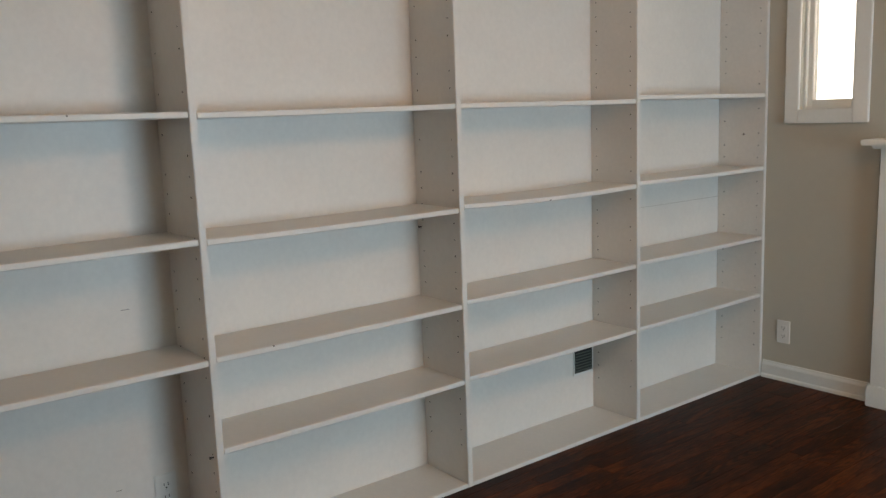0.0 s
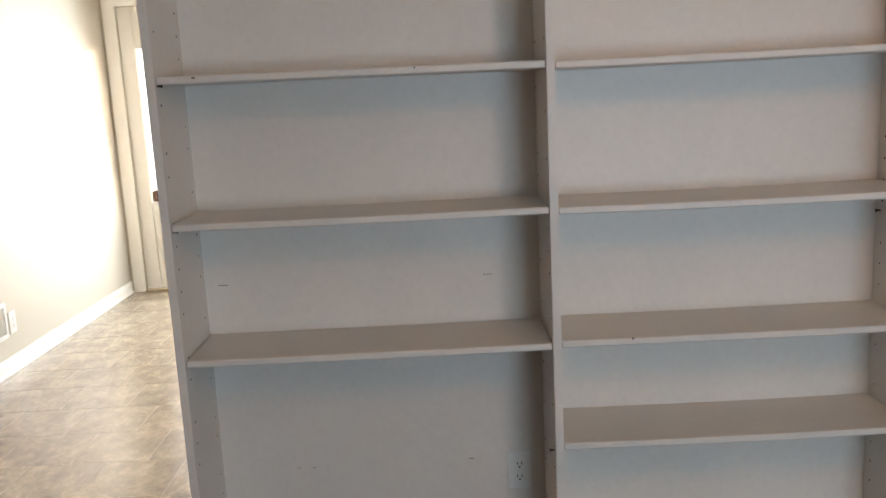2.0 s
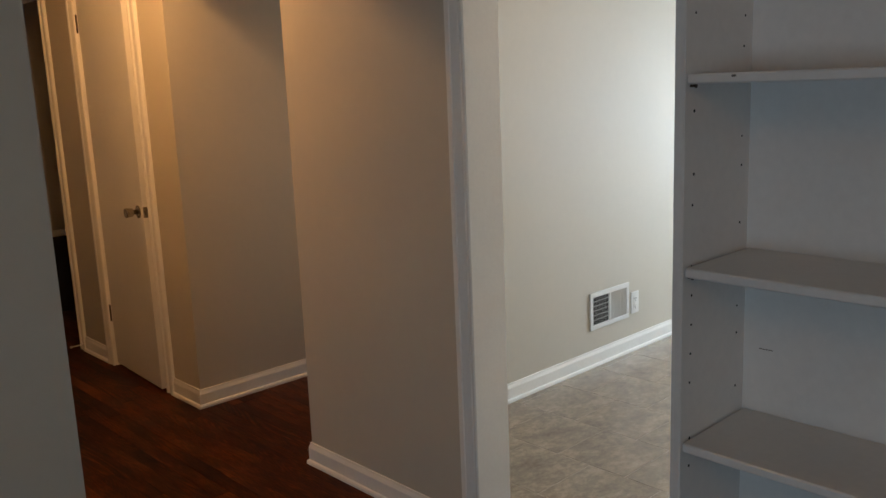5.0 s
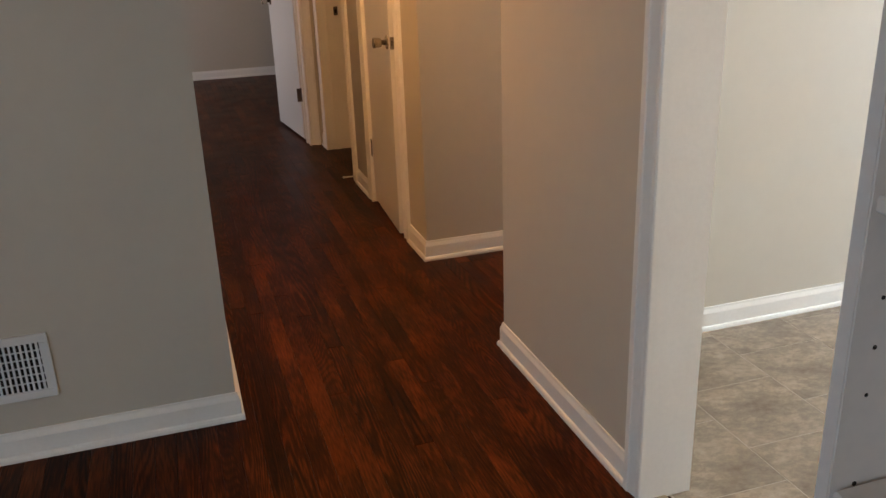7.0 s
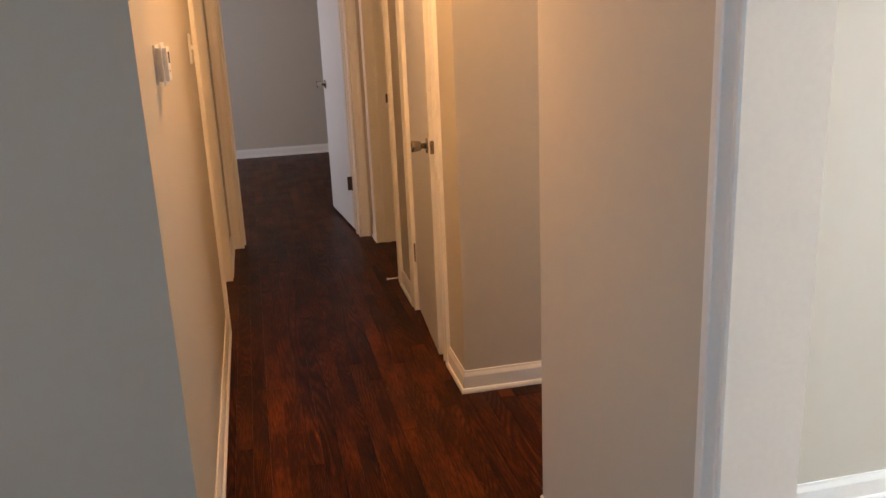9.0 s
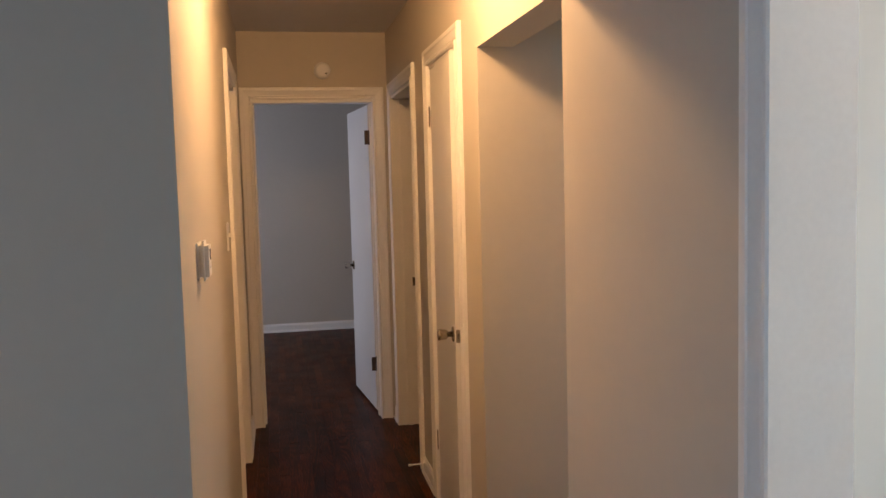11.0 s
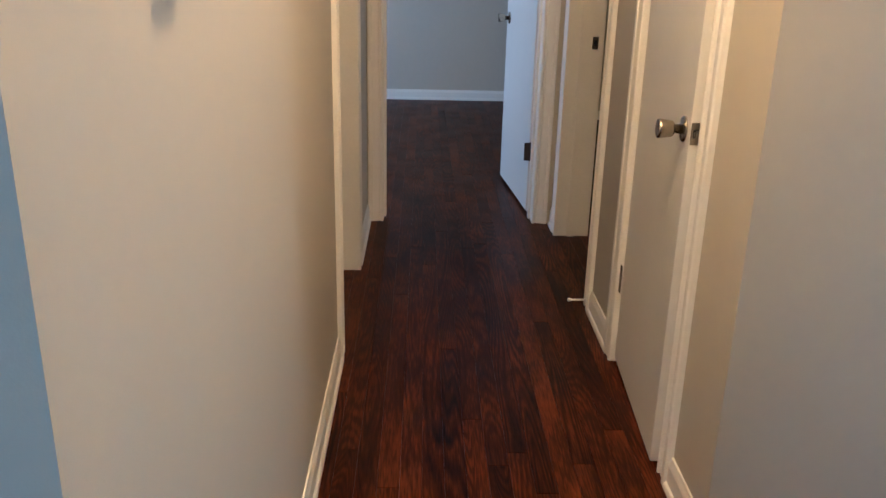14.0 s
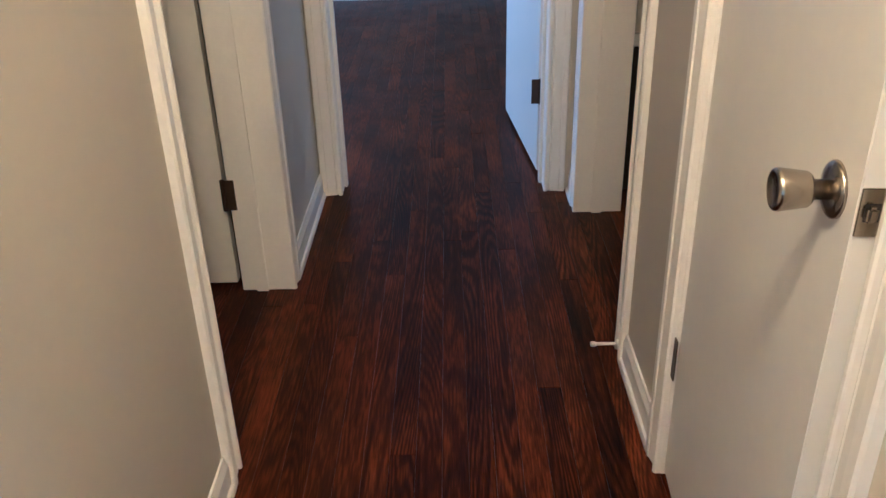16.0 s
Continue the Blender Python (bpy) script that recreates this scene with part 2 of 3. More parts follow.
def box(bm, x0, x1, y0, y1, z0, z1, bevel=0.0):
    m = Matrix.LocRotScale(((x0 + x1) / 2, (y0 + y1) / 2, (z0 + z1) / 2), None, (abs(x1 - x0), abs(y1 - y0), abs(z1 - z0)))
    made = bmesh.ops.create_cube(bm, size=1.0, matrix=m)
    if bevel:
        edges = {e for v in made["verts"] for e in v.link_edges}
        bmesh.ops.bevel(bm, geom=list(edges), offset=bevel, segments=2, affect='EDGES', clamp_overlap=True)
    return bm


def boxes(*rows, bevel=0.0):
    bm = bmesh.new()
    for r in rows:
        box(bm, *r, bevel=bevel)
    return bm


def turned(profile, m, segments=24):
    """A turned solid: profile rows (radius, height) about the local z axis, laid by m."""
    bm = bmesh.new()
    rings = []
    for r, h in profile:
        rings.append([bm.verts.new(m @ Vector((r * math.cos(a), r * math.sin(a), h)))
                      for a in (2 * math.pi * i / segments for i in range(segments))])
    for a, b in zip(rings, rings[1:]):
        for i in range(segments):
            bm.faces.new((a[i], a[(i + 1) % segments], b[(i + 1) % segments], b[i]))
    bm.faces.new(rings[0]), bm.faces.new(rings[-1])
    bmesh.ops.recalc_face_normals(bm, faces=bm.faces)
    return bm


def prism(ends, closed=True):
    """A solid between two outlines of equal length."""
    bm = bmesh.new()
    a, b = [[bm.verts.new(p) for p in e] for e in ends]
    n = len(a)
    for i in range(n):
        bm.faces.new((a[i], a[(i + 1) % n], b[(i + 1) % n], b[i]))
    bm.faces.new(a), bm.faces.new(b)
    bmesh.ops.recalc_face_normals(bm, faces=bm.faces)
    return bm


def meshed(name, bm, mat, smooth=False):
    me = bpy.data.meshes.new(name)
    bm.to_mesh(me)
    bm.free()
    me.materials.append(mat)
    if smooth:
        me.polygons.foreach_set("use_smooth", [True] * len(me.polygons))
    return me


def thing(name, label, category, at=(0, 0, 0), group="", kind=""):
    ob = new(name)
    ob.location = at
    ob.empty_display_size = 0.05
    return tagged(ob, label, category, group, kind)


def part(name, bm, mat, parent, label="", smooth=False, kind=""):
    """One mesh under a thing or a part. Given in world coordinates."""
    ob = new(name, meshed(name, bm, mat, smooth))
    ob.parent = parent
    shift, p = Vector(), parent
    while p is not None:
        shift += p.location
        p = p.parent
    ob.data.transform(Matrix.Translation(-shift))
    return tagged(ob, label, kind=kind)


def setting(name, bm, mat, label, category, smooth=False):
    return tagged(new(name, meshed(name, bm, mat, smooth)), label, category, kind="structure")


# a wall face: maps (along, height, proud) to the world
def face_x(x, sign):
    return lambda a, z, d: Vector((x + sign * d, a, z))


def face_y(y, sign):
    return lambda a, z, d: Vector((a, y + sign * d, z))


BASE = [(0.0, 0.0), (0.019, 0.0), (0.019, 0.009), (0.016, 0.016), (0.011, 0.019), (0.011, 0.066), (0.009, 0.072), (0.006, 0.080), (0.005, 0.088), (0.0, 0.088)]
CASE = [(0.0, 0.0), (0.0, 0.012), (0.003, 0.016), (0.009, 0.0165), (0.0115, 0.0135), (0.0130, 0.0050), (0.0170, 0.0050), (0.0185, 0.0105), (0.0215, 0.0118), (0.0225, 0.0100), (0.045, 0.0150), (0.047, 0.0180), (0.0615, 0.0185), (0.065, 0.0140), (0.065, 0.0)]


def baseboard(face, a0, a1, m0=0, m1=0, z=0.0):
    """A run of moulded baseboard with shoe; m0, m1: +1 mitred round an outer corner, -1 into an inner one."""
    s = 1 if a1 > a0 else -1
    bm = prism([[face(a0 - s * m0 * d, z + h, d) for d, h in BASE], [face(a1 + s * m1 * d, z + h, d) for d, h in BASE]])
    return setting("baseboard", bm, TRIM, "white moulded baseboard with shoe along the wall", "baseboard")


def casing(parent, face, a0, a1, top, sides=(True, True), scale=1.14):
    """Moulded casing round an opening, mitred at the head; parts of the door frame."""
    prof = [(u * scale, d) for u, d in CASE]
    if sides[0]:
        part("casing_leg", prism([[face(a0 - u, 0.0, d) for u, d in prof], [face(a0 - u, top + u, d) for u, d in prof]]), TRIM, parent)
    if sides[1]:
        part("casing_leg", prism([[face(a1 + u, 0.0, d) for u, d in prof], [face(a1 + u, top + u, d) for u, d in prof]]), TRIM, parent)
    e0, e1 = (1 if sides[0] else 0), (1 if sides[1] else 0)
    part("casing_head", prism([[face(a0 - u * e0, top + u, d) for u, d in prof], [face(a1 + u * e1, top + u, d) for u, d in prof]]), TRIM, parent)


# ---- walls, floors and ceiling ----
HEAD = 2.03          # door heads
LOW = 1.965          # heads of the plain openings
PIER, TURN = 0.152, 1.041   # the side passage lies between these
setting("wall_east", boxes(
    (EAST, BACK, SOUTH, -1.60, 0, CEIL), (EAST, BACK, -1.60, -0.742, 2.054, CEIL), (EAST, BACK, -0.742, PIER, 0, CEIL),
    (EAST, BACK, PIER, TURN, LOW, CEIL), (EAST, BACK, TURN, 1.340, 0, CEIL), (EAST, BACK, 1.340, 2.008, HEAD + 0.004, CEIL),
    (EAST, BACK, 2.008, 2.44, 0, CEIL), (EAST, BACK, 2.44, 3.295, HEAD + 0.004, CEIL), (EAST, BACK, 3.295, FAR, 0, CEIL)),
    WALL, "greige painted wall with doorways along the hall", "wall")
setting("wall_north", boxes((WEST, 0.0, NORTH, NORTH + 0.12, 0, CEIL), (0.0, EAST, NORTH, NORTH + 0.12, LOW, CEIL)), WALL,
        "greige painted living room wall and hall opening head", "wall")
setting("wall_hall_left", boxes((-0.13, 0.0, NORTH + 0.12, 2.017, 0, CEIL), (-0.13, 0.0, 2.017, 2.807, HEAD + 0.004, CEIL), (-0.13, 0.0, 2.807, FAR, 0, CEIL)),
        WALL, "greige painted hall wall with a doorway", "wall")
setting("wall_far", boxes((-2.2, 0.058, FAR, FAR + 0.13, 0, CEIL), (0.058, 0.83, FAR, FAR + 0.13, HEAD + 0.004, CEIL), (0.83, 2.6, FAR, FAR + 0.13, 0, CEIL)),
        WALL, "greige painted wall at the end of the hall", "wall")
setting("wall_bedroom_back", boxes((-2.32, 2.72, ROOM, ROOM + 0.12, 0, CEIL)), WALL, "greige painted bedroom wall", "wall")
setting("wall_bedroom_east", boxes((2.6, 2.72, FAR, ROOM, 0, CEIL)), WALL, "greige painted bedroom wall", "wall")
setting("wall_bedroom_west", boxes((-2.32, -2.2, FAR, 4.4, 0, CEIL), (-2.32, -2.2, 4.4, 6.0, 0, 0.9), (-2.32, -2.2, 4.4, 6.0, 2.1, CEIL), (-2.32, -2.2, 6.0, ROOM, 0, CEIL)),
        WALL, "greige painted bedroom wall with a window opening", "wall")
setting("wall_side_room", boxes((-2.32, -2.2, 0.12, FAR, 0, CEIL)), WALL, "greige painted wall of the side room", "wall")
setting("wall_passage", boxes((BACK, 2.6, TURN, TURN + 0.12, 0, CEIL)), WALL, "greige painted wall of the side passage", "wall")
setting("wall_passage_end", boxes((2.6, 2.72, PIER, 0.28, 0, CEIL), (2.6, 2.72, 0.28, 0.92, 0, 0.9), (2.6, 2.72, 0.28, 0.92, 1.94, CEIL), (2.6, 2.72, 0.92, FAR, 0, CEIL)), WALL, "greige painted wall closing the passage, with a window opening", "wall")
# the side room's darkness is put into this panel's near-black colour
setting("wainscot", boxes((BACK + 0.022, 2.59, FAR - 0.014, FAR - 0.001, 0, 0.52)), material("side room shade brown", (0.014, 0.011, 0.009), 0.75), "wall panel coloured near black as the shade of the unlit side room", "wainscot")
setting("trim", boxes((BACK + 0.022, 2.59, FAR - 0.026, FAR - 0.001, 0.523, 0.565), bevel=0.004), TRIM, "white painted cap rail over the shade-coloured wall panel", "trim")
setting("wall_kitchen_north", boxes((BACK, KX + 0.12, KY1, PIER, 0, CEIL)), WALL, "greige painted kitchen wall", "wall")
setting("wall_kitchen_south", boxes((BACK, KX + 0.12, KY0 - 0.12, KY0, 0, CEIL)), WALL, "greige painted kitchen wall", "wall")
setting("wall_kitchen_east", boxes((KX, KX + 0.12, KY0, -1.53, 0, CEIL), (KX, KX + 0.12, -1.53, -0.10, 2.05, CEIL), (KX, KX + 0.12, -0.10, KY1, 0, CEIL)),
        WALL, "greige painted kitchen wall round the half-glazed door", "wall")
setting("wall_south", boxes((WEST, 0.18, SOUTH - 0.14, SOUTH, 0, CEIL), (0.18, 0.44, SOUTH - 0.14, SOUTH, 0, 1.35), (0.18, 0.44, SOUTH - 0.14, SOUTH, 2.08, CEIL),
                            (0.44, BACK, SOUTH - 0.14, SOUTH, 0, CEIL)), WALL, "greige painted wall with a small window", "wall")
setting("wall_west", boxes((WEST - 0.12, WEST, SOUTH - 0.14, -5.0, 0, CEIL), (WEST - 0.12, WEST, -5.0, -3.1, 0, 0.42), (WEST - 0.12, WEST, -5.0, -3.1, 1.9, CEIL),
                           (WEST - 0.12, WEST, -3.1, 0.14, 0, CEIL)), WALL, "greige painted wall with a wide window opening", "wall")
setting("ceiling", boxes((WEST - 0.12, KX + 0.12, SOUTH - 0.14, ROOM + 0.12, CEIL, CEIL + 0.12)), CEILING, "flat white painted ceiling", "ceiling")

for run in (
    (face_y(NORTH, -1), WEST, 0.0, 0, 1), (face_x(0, 1), NORTH, 1.961, 1, 0), (face_x(0, 1), 2.863, FAR - 0.02, 0, 0),
    (face_x(EAST, -1), -0.687, PIER, 0, 1), (face_y(PIER, 1), EAST, 2.6, 1, 0),
    (face_y(TURN, -1), 2.6, EAST, 0, 1), (face_x(EAST, -1), TURN, 1.292, 1, 0),
    (face_x(EAST, -1), 2.064, 2.384, 0, 0), (face_x(EAST, -1), 3.351, FAR - 0.02, 0, 0),
    (face_y(ROOM, -1), -2.2, 2.6, 0, 0), (face_y(KY1, -1), BACK, KX, 0, 0), (face_y(SOUTH, 1), 0.60, 0.06, 0, 0),
):
    baseboard(*run)

# door frames: jambs, stops and casings
frame_1 = thing("door_frame_1", "white painted casing and jamb of the far bedroom doorway", "door frame", (0.43, FAR, 0), kind="structure")
casing(frame_1, face_y(FAR, -1), 0.078, 0.81, HEAD)
part("jamb", boxes((0.060, 0.078, FAR - 0.001, FAR + 0.131, 0, HEAD), bevel=0.001), TRIM, frame_1)
part("jamb", boxes((0.81, 0.828, FAR - 0.001, FAR + 0.131, 0, HEAD), bevel=0.001), TRIM, frame_1)
part("head_jamb", boxes((0.078, 0.81, FAR - 0.001, FAR + 0.131, HEAD - 0.018, HEAD + 0.002)), TRIM, frame_1)
part("stop", boxes((0.078, 0.089, FAR + 0.06, FAR + 0.092, 0, HEAD - 0.018), bevel=0.002), TRIM, frame_1)
part("stop", boxes((0.799, 0.81, FAR + 0.06, FAR + 0.092, 0, HEAD - 0.018), bevel=0.002), TRIM, frame_1)

frame_2 = thing("door_frame_2", "white painted casing of the narrow closet door", "door frame", (EAST, 1.675, 0), kind="structure")
casing(frame_2, face_x(EAST, -1), 1.366, 1.990, HEAD)
part("jamb", boxes((EAST - 0.001, BACK, 1.342, 1.375, 0, HEAD), bevel=0.001), TRIM, frame_2)
part("jamb", boxes((EAST - 0.001, BACK, 1.988, 2.006, 0, HEAD), bevel=0.001), TRIM, frame_2)
part("head_jamb", boxes((EAST - 0.001, BACK, 1.375, 1.988, HEAD - 0.016, HEAD + 0.002)), TRIM, frame_2)

frame_3 = thing("door_frame_3", "white painted casing and jamb of an open side doorway", "door frame", (EAST, 2.91, 0), kind="structure")
casing(frame_3, face_x(EAST, -1), 2.46, 3.275, HEAD)
part("jamb", boxes((EAST - 0.001, BACK + 0.021, 2.442, 2.46, 0, HEAD), bevel=0.001), TRIM, frame_3)
part("jamb", boxes((EAST - 0.001, BACK + 0.021, 3.275, 3.293, 0, HEAD), bevel=0.001), TRIM, frame_3)
part("head_jamb", boxes((EAST - 0.001, BACK + 0.021, 2.46, 3.275, HEAD - 0.018, HEAD + 0.002)), TRIM, frame_3)
part("stop", boxes((EAST + 0.045, EAST + 0.08, 3.264, 3.275, 0, HEAD - 0.018), bevel=0.002), TRIM, frame_3)
strike = part("strike_plate", boxes((EAST + 0.098, EAST + 0.124, 3.2725, 3.2752, 0.870, 0.924), bevel=0.0008), NICKEL, frame_3, "small metal strike plate")
part("strike_hole", boxes((EAST + 0.104, EAST + 0.118, 3.271, 3.2727, 0.884, 0.910)), DARK, strike)

frame_4 = thing("door_frame_4", "white painted casing and jamb of an open side doorway", "door frame", (0, 2.42, 0), kind="structure")
casing(frame_4, face_x(0, 1), 2.037, 2.787, HEAD)
part("jamb", boxes((-0.142, 0.001, 2.019, 2.037, 0, HEAD), bevel=0.001), TRIM, frame_4)
part("jamb", boxes((-0.142, 0.001, 2.787, 2.805, 0, HEAD), bevel=0.001), TRIM, frame_4)
part("head_jamb", boxes((-0.142, 0.001, 2.037, 2.787, HEAD - 0.018, HEAD + 0.002)), TRIM, frame_4)
part("stop", boxes((-0.10, -0.065, 2.776, 2.787, 0, HEAD - 0.018), bevel=0.002), TRIM, frame_4)

frame_5 = thing("door_frame_5", "white painted casing and deep jamb of the kitchen opening", "door frame", (EAST, -1.16, 0), kind="structure")
casing(frame_5, face_x(EAST, -1), -1.575, -0.761, 2.05, sides=(False, True))
part("jamb", boxes((EAST - 0.001, BACK + 0.002, -0.761, -0.743, 0, 2.05), bevel=0.0006), TRIM, frame_5)
part("head_jamb", boxes((EAST - 0.001, BACK + 0.002, -1.575, -0.761, 2.032, 2.052)), TRIM, frame_5)
tagged(new("threshold", meshed("threshold", boxes((EAST + 0.02, EAST + 0.062, -1.57, -0.761, 0.0, 0.009), bevel=0.003), STRIP)),
       "pale wooden threshold strip between the two floors", "threshold", kind="structure")

# ---- doors ----


def hinge(parent, x, y, z, axis, label="dark metal butt hinge"):
    """A butt hinge: leaf and knuckle, 90 mm high."""
    dx, dy = axis
    leaf = part("hinge", boxes((x - 0.016 * abs(dx) - 0.0012 * abs(dy), x + 0.016 * abs(dx) + 0.0012 * abs(dy),
                                y - 0.016 * abs(dy) - 0.0012 * abs(dx), y + 0.016 * abs(dy) + 0.0012 * abs(dx), z - 0.045, z + 0.045)), BRONZE, parent, label)
    part("knuckle", turned([(0.005, -0.047), (0.0065, -0.045), (0.0065, 0.045), (0.005, 0.047)], pose(x + 0.016 * dx, y + 0.016 * dy, z), 12), BRONZE, leaf)


def knob(parent, m):
    """A tulip door knob on a round rose; m: the local z axis points away from the door."""
    rose = part("rose", turned([(0.031, 0.0), (0.031, 0.0035), (0.0285, 0.0060), (0.020, 0.0075), (0.0125, 0.0085)], m, 32), NICKEL, parent, "satin nickel round rose", smooth=True)
    part("knob", turned([(0.0112, 0.008), (0.0112, 0.0245), (0.0125, 0.0258), (0.0170, 0.0265), (0.0192, 0.0295), (0.0222, 0.051), (0.0232, 0.0585), (0.0228, 0.0620), (0.0208, 0.0640), (0.0186, 0.0642), (0.0162, 0.0622), (0.003, 0.0622)], m, 32),
         NICKEL, rose, "satin nickel tulip knob", smooth=True)


def leaf(name, label, hinge_at, width, angle, height, side, kind="structure"):
    """A flush door leaf hung at hinge_at; angle: the way that it points, in degrees from +x; side: to which side of that line its thickness lies."""
    ob = thing(name, label, "door", (hinge_at[0], hinge_at[1], 0), kind=kind)
    m = Matrix.Translation((hinge_at[0], hinge_at[1], 0)) @ Matrix.Rotation(radians(angle), 4, 'Z')
    bm = boxes((0.0, width, 0.0 if side > 0 else -0.035, 0.035 if side > 0 else 0.0, 0.016, height), bevel=0.0015)
    bm.transform(m)
    part("door_leaf", bm, DOOR, ob)
    return ob, m


door_1, m1 = leaf("door_1", "white flush bedroom door standing open", (0.798, FAR + 0.145), 0.735, 95.5, HEAD - 0.02, -1)
for z in (0.326, 1.80):
    hinge(door_1, 0.788, FAR + 0.138, z, (1, 0))
knob(door_1, m1 @ pose(0.66, 0.0, 0.92, -90))
door_2, m2 = leaf("door_2", "white flush closet door standing slightly ajar", (EAST + 0.004, 1.984), 0.601, -90 - 3.2, HEAD - 0.02, 1)
for z in (0.296, 1.80):
    hinge(door_2, EAST - 0.004, 1.988, z, (0, 1))
knob(door_2, m2 @ pose(0.545, 0.0, 0.892, 90))
plate = boxes((0.600, 0.6028, 0.0015, 0.0270, 0.866, 0.918), bevel=0.0008)
plate.transform(m2)
plate = part("latch_plate", plate, NICKEL, door_2, "satin nickel latch plate in the edge")
bolt = boxes((0.602, 0.612, 0.0075, 0.0185, 0.883, 0.901), bevel=0.003)
bolt.transform(m2)
part("latch_bolt", bolt, NICKEL, plate)
hole = boxes((0.6026, 0.6032, 0.0070, 0.0225, 0.8822, 0.902), bevel=0.0002)
hole.transform(m2)
part("bolt_hole", hole, DARK, plate, "dark round bolt hole")
door_3, m3 = leaf("door_3", "white flush door standing wide open into the side room", (-0.160, 2.805), 0.74, 180, HEAD - 0.02, -1)
for z in (0.306, 1.80):
    hinge(door_3, -0.140, 2.7855, z, (-1, 0))
knob(door_3, m3 @ pose(0.68, 0.0, 0.90, -90))

# ---- bookcase ----
FRONT, REAR = 0.607, 0.871
DIV = [-1.595, -2.580, -3.545, -4.520, -5.488]      # far edge of each upright
T = 0.022
bookcase = thing("bookcase", "wall-to-wall built-in white painted empty bookcase", "bookcase", (EAST - 0.14, -3.5, 0))
part("back_panel", boxes((REAR - 0.005, EAST - 0.002, DIV[4], DIV[0] - T, 0.0, CEIL - 0.001)), SHELF, bookcase)


def holes(y, side, z0, z1):
    """Two rows of shelf-pin holes in one face of an upright."""
    bm = bmesh.new()
    rng = random.Random(int(-y * 100) + side)
    for x in (FRONT + 0.035, REAR - 0.04):
        z = z0
        while z < z1:
            r = 0.0021 + rng.random() * 0.0012
            m = Matrix.Translation((x + rng.uniform(-0.002, 0.002), y, z)) @ Matrix.Rotation(radians(90), 4, 'X')
            bmesh.ops.create_cone(bm, cap_ends=True, segments=8, radius1=r, radius2=r, depth=0.0012, matrix=m)
            z += 0.06 if rng.random() < 0.72 else 0.12
    return bm


for i, y in enumerate(DIV):
    up = part("upright", boxes((FRONT, REAR - 0.005 if i else EAST - 0.002, y - T, y, 0.0, CEIL - 0.001), bevel=0.002), SHELF, bookcase)
    if i < 4:
        part("pin_hole_row", holes(y - T - 0.0002, 0, 0.16, 2.2), DARK, up, "rows of small dark shelf-pin holes", kind="stuff")
    if i > 0:
        part("pin_hole_row", holes(y + 0.0002, 1, 0.16, 2.2), DARK, up, "rows of small dark shelf-pin holes", kind="stuff")


def shelf(y0, y1, top, sag=0.0, skew=0.0, gap=0.0025):
    """A painted board between two uprights; sag: bow at mid-span; skew: how much higher its second end lies."""
    bm = bmesh.new()
    n = 12
    rows = []
    for i in range(n + 1):
        u = i / n
        y = y0 - gap + (y1 - y0 + gap + 0.0025) * u
        z = top + skew * (u - 0.5) - sag * 4 * u * (1 - u)
        r = 0.003
        outline = [(FRONT + 0.003, z - 0.019 + r), (FRONT + 0.003 + r, z - 0.019), (REAR - 0.0075, z - 0.019), (REAR - 0.0075, z), (FRONT + 0.003 + r, z), (FRONT + 0.003, z - r)]
        rows.append([bm.verts.new((x, y, zz)) for x, zz in outline])
    for a, b in zip(rows, rows[1:]):
        for k in range(6):
            bm.faces.new((a[k], a[(k + 1) % 6], b[(k + 1) % 6], b[k]))
    bm.faces.new(rows[0]), bm.faces.new(rows[-1])
    bmesh.ops.recalc_face_normals(bm, faces=bm.faces)
    return bm


LEVELS = [
    [(1.427, 0.000, 0.004), (1.061, 0.002, 0.0), (0.700, 0.001, 0.0)],
    [(1.424, 0.002, -0.004), (1.058, 0.003, 0.0), (0.705, 0.002, 0.0), (0.420, 0.003, 0.0)],
    [(1.425, 0.001, 0.004), (1.068, 0.010, 0.004), (0.718, 0.004, 0.0), (0.428, 0.003, 0.0)],
    [(1.436, 0.000, 0.006), (1.076, 0.003, 0.0), (0.728, 0.003, 0.0), (0.434, 0.002, 0.0)],
]
for bay, levels in enumerate(LEVELS):
    for top, sag, skew in levels:
        part("shelf", shelf(DIV[bay] - T, DIV[bay + 1], top, sag, -skew, 0.0025 if bay else 0.005), SHELF, bookcase)
    if bay:
        part("base_board", boxes((FRONT + 0.002, REAR - 0.0055, DIV[bay + 1] + 0.001, DIV[bay] - T - 0.001, 0.0, 0.016), bevel=0.002), SHELF, bookcase)

# wear on the bookcase: old shelf pins, nail slits, seams of the back panel
BX = REAR - 0.005
for y, z, w in ((-1.668, 0.843, 0.030), (-2.43, 0.838, 0.026), (-1.843, 0.272, 0.012), (-1.888, 0.270, 0.010), (-2.36, 0.275, 0.016)):
    part("nail_slit", boxes((BX - 0.0008, BX + 0.0003, y - w / 2, y + w / 2, z - 0.0008, z + 0.0008)), SLIT, bookcase)
part("panel_seam", boxes((BX - 0.0004, BX + 0.0002, DIV[4] + 0.002, DIV[3] - T - 0.002, 0.9145, 0.9155)), VINYL, bookcase)
for y, z, w in ((-1.712, 1.4245, 0.009), (-2.256, 1.4235, 0.005), (-4.004, 1.046, 0.010), (-2.79, 0.7035, 0.006)):
    part("paint_chip", boxes((FRONT + 0.0022, FRONT + 0.0075, y - w / 2, y + w / 2, z - 0.0035, z + 0.0006), bevel=0.0006), SLIT, bookcase, "small chip in the paint")
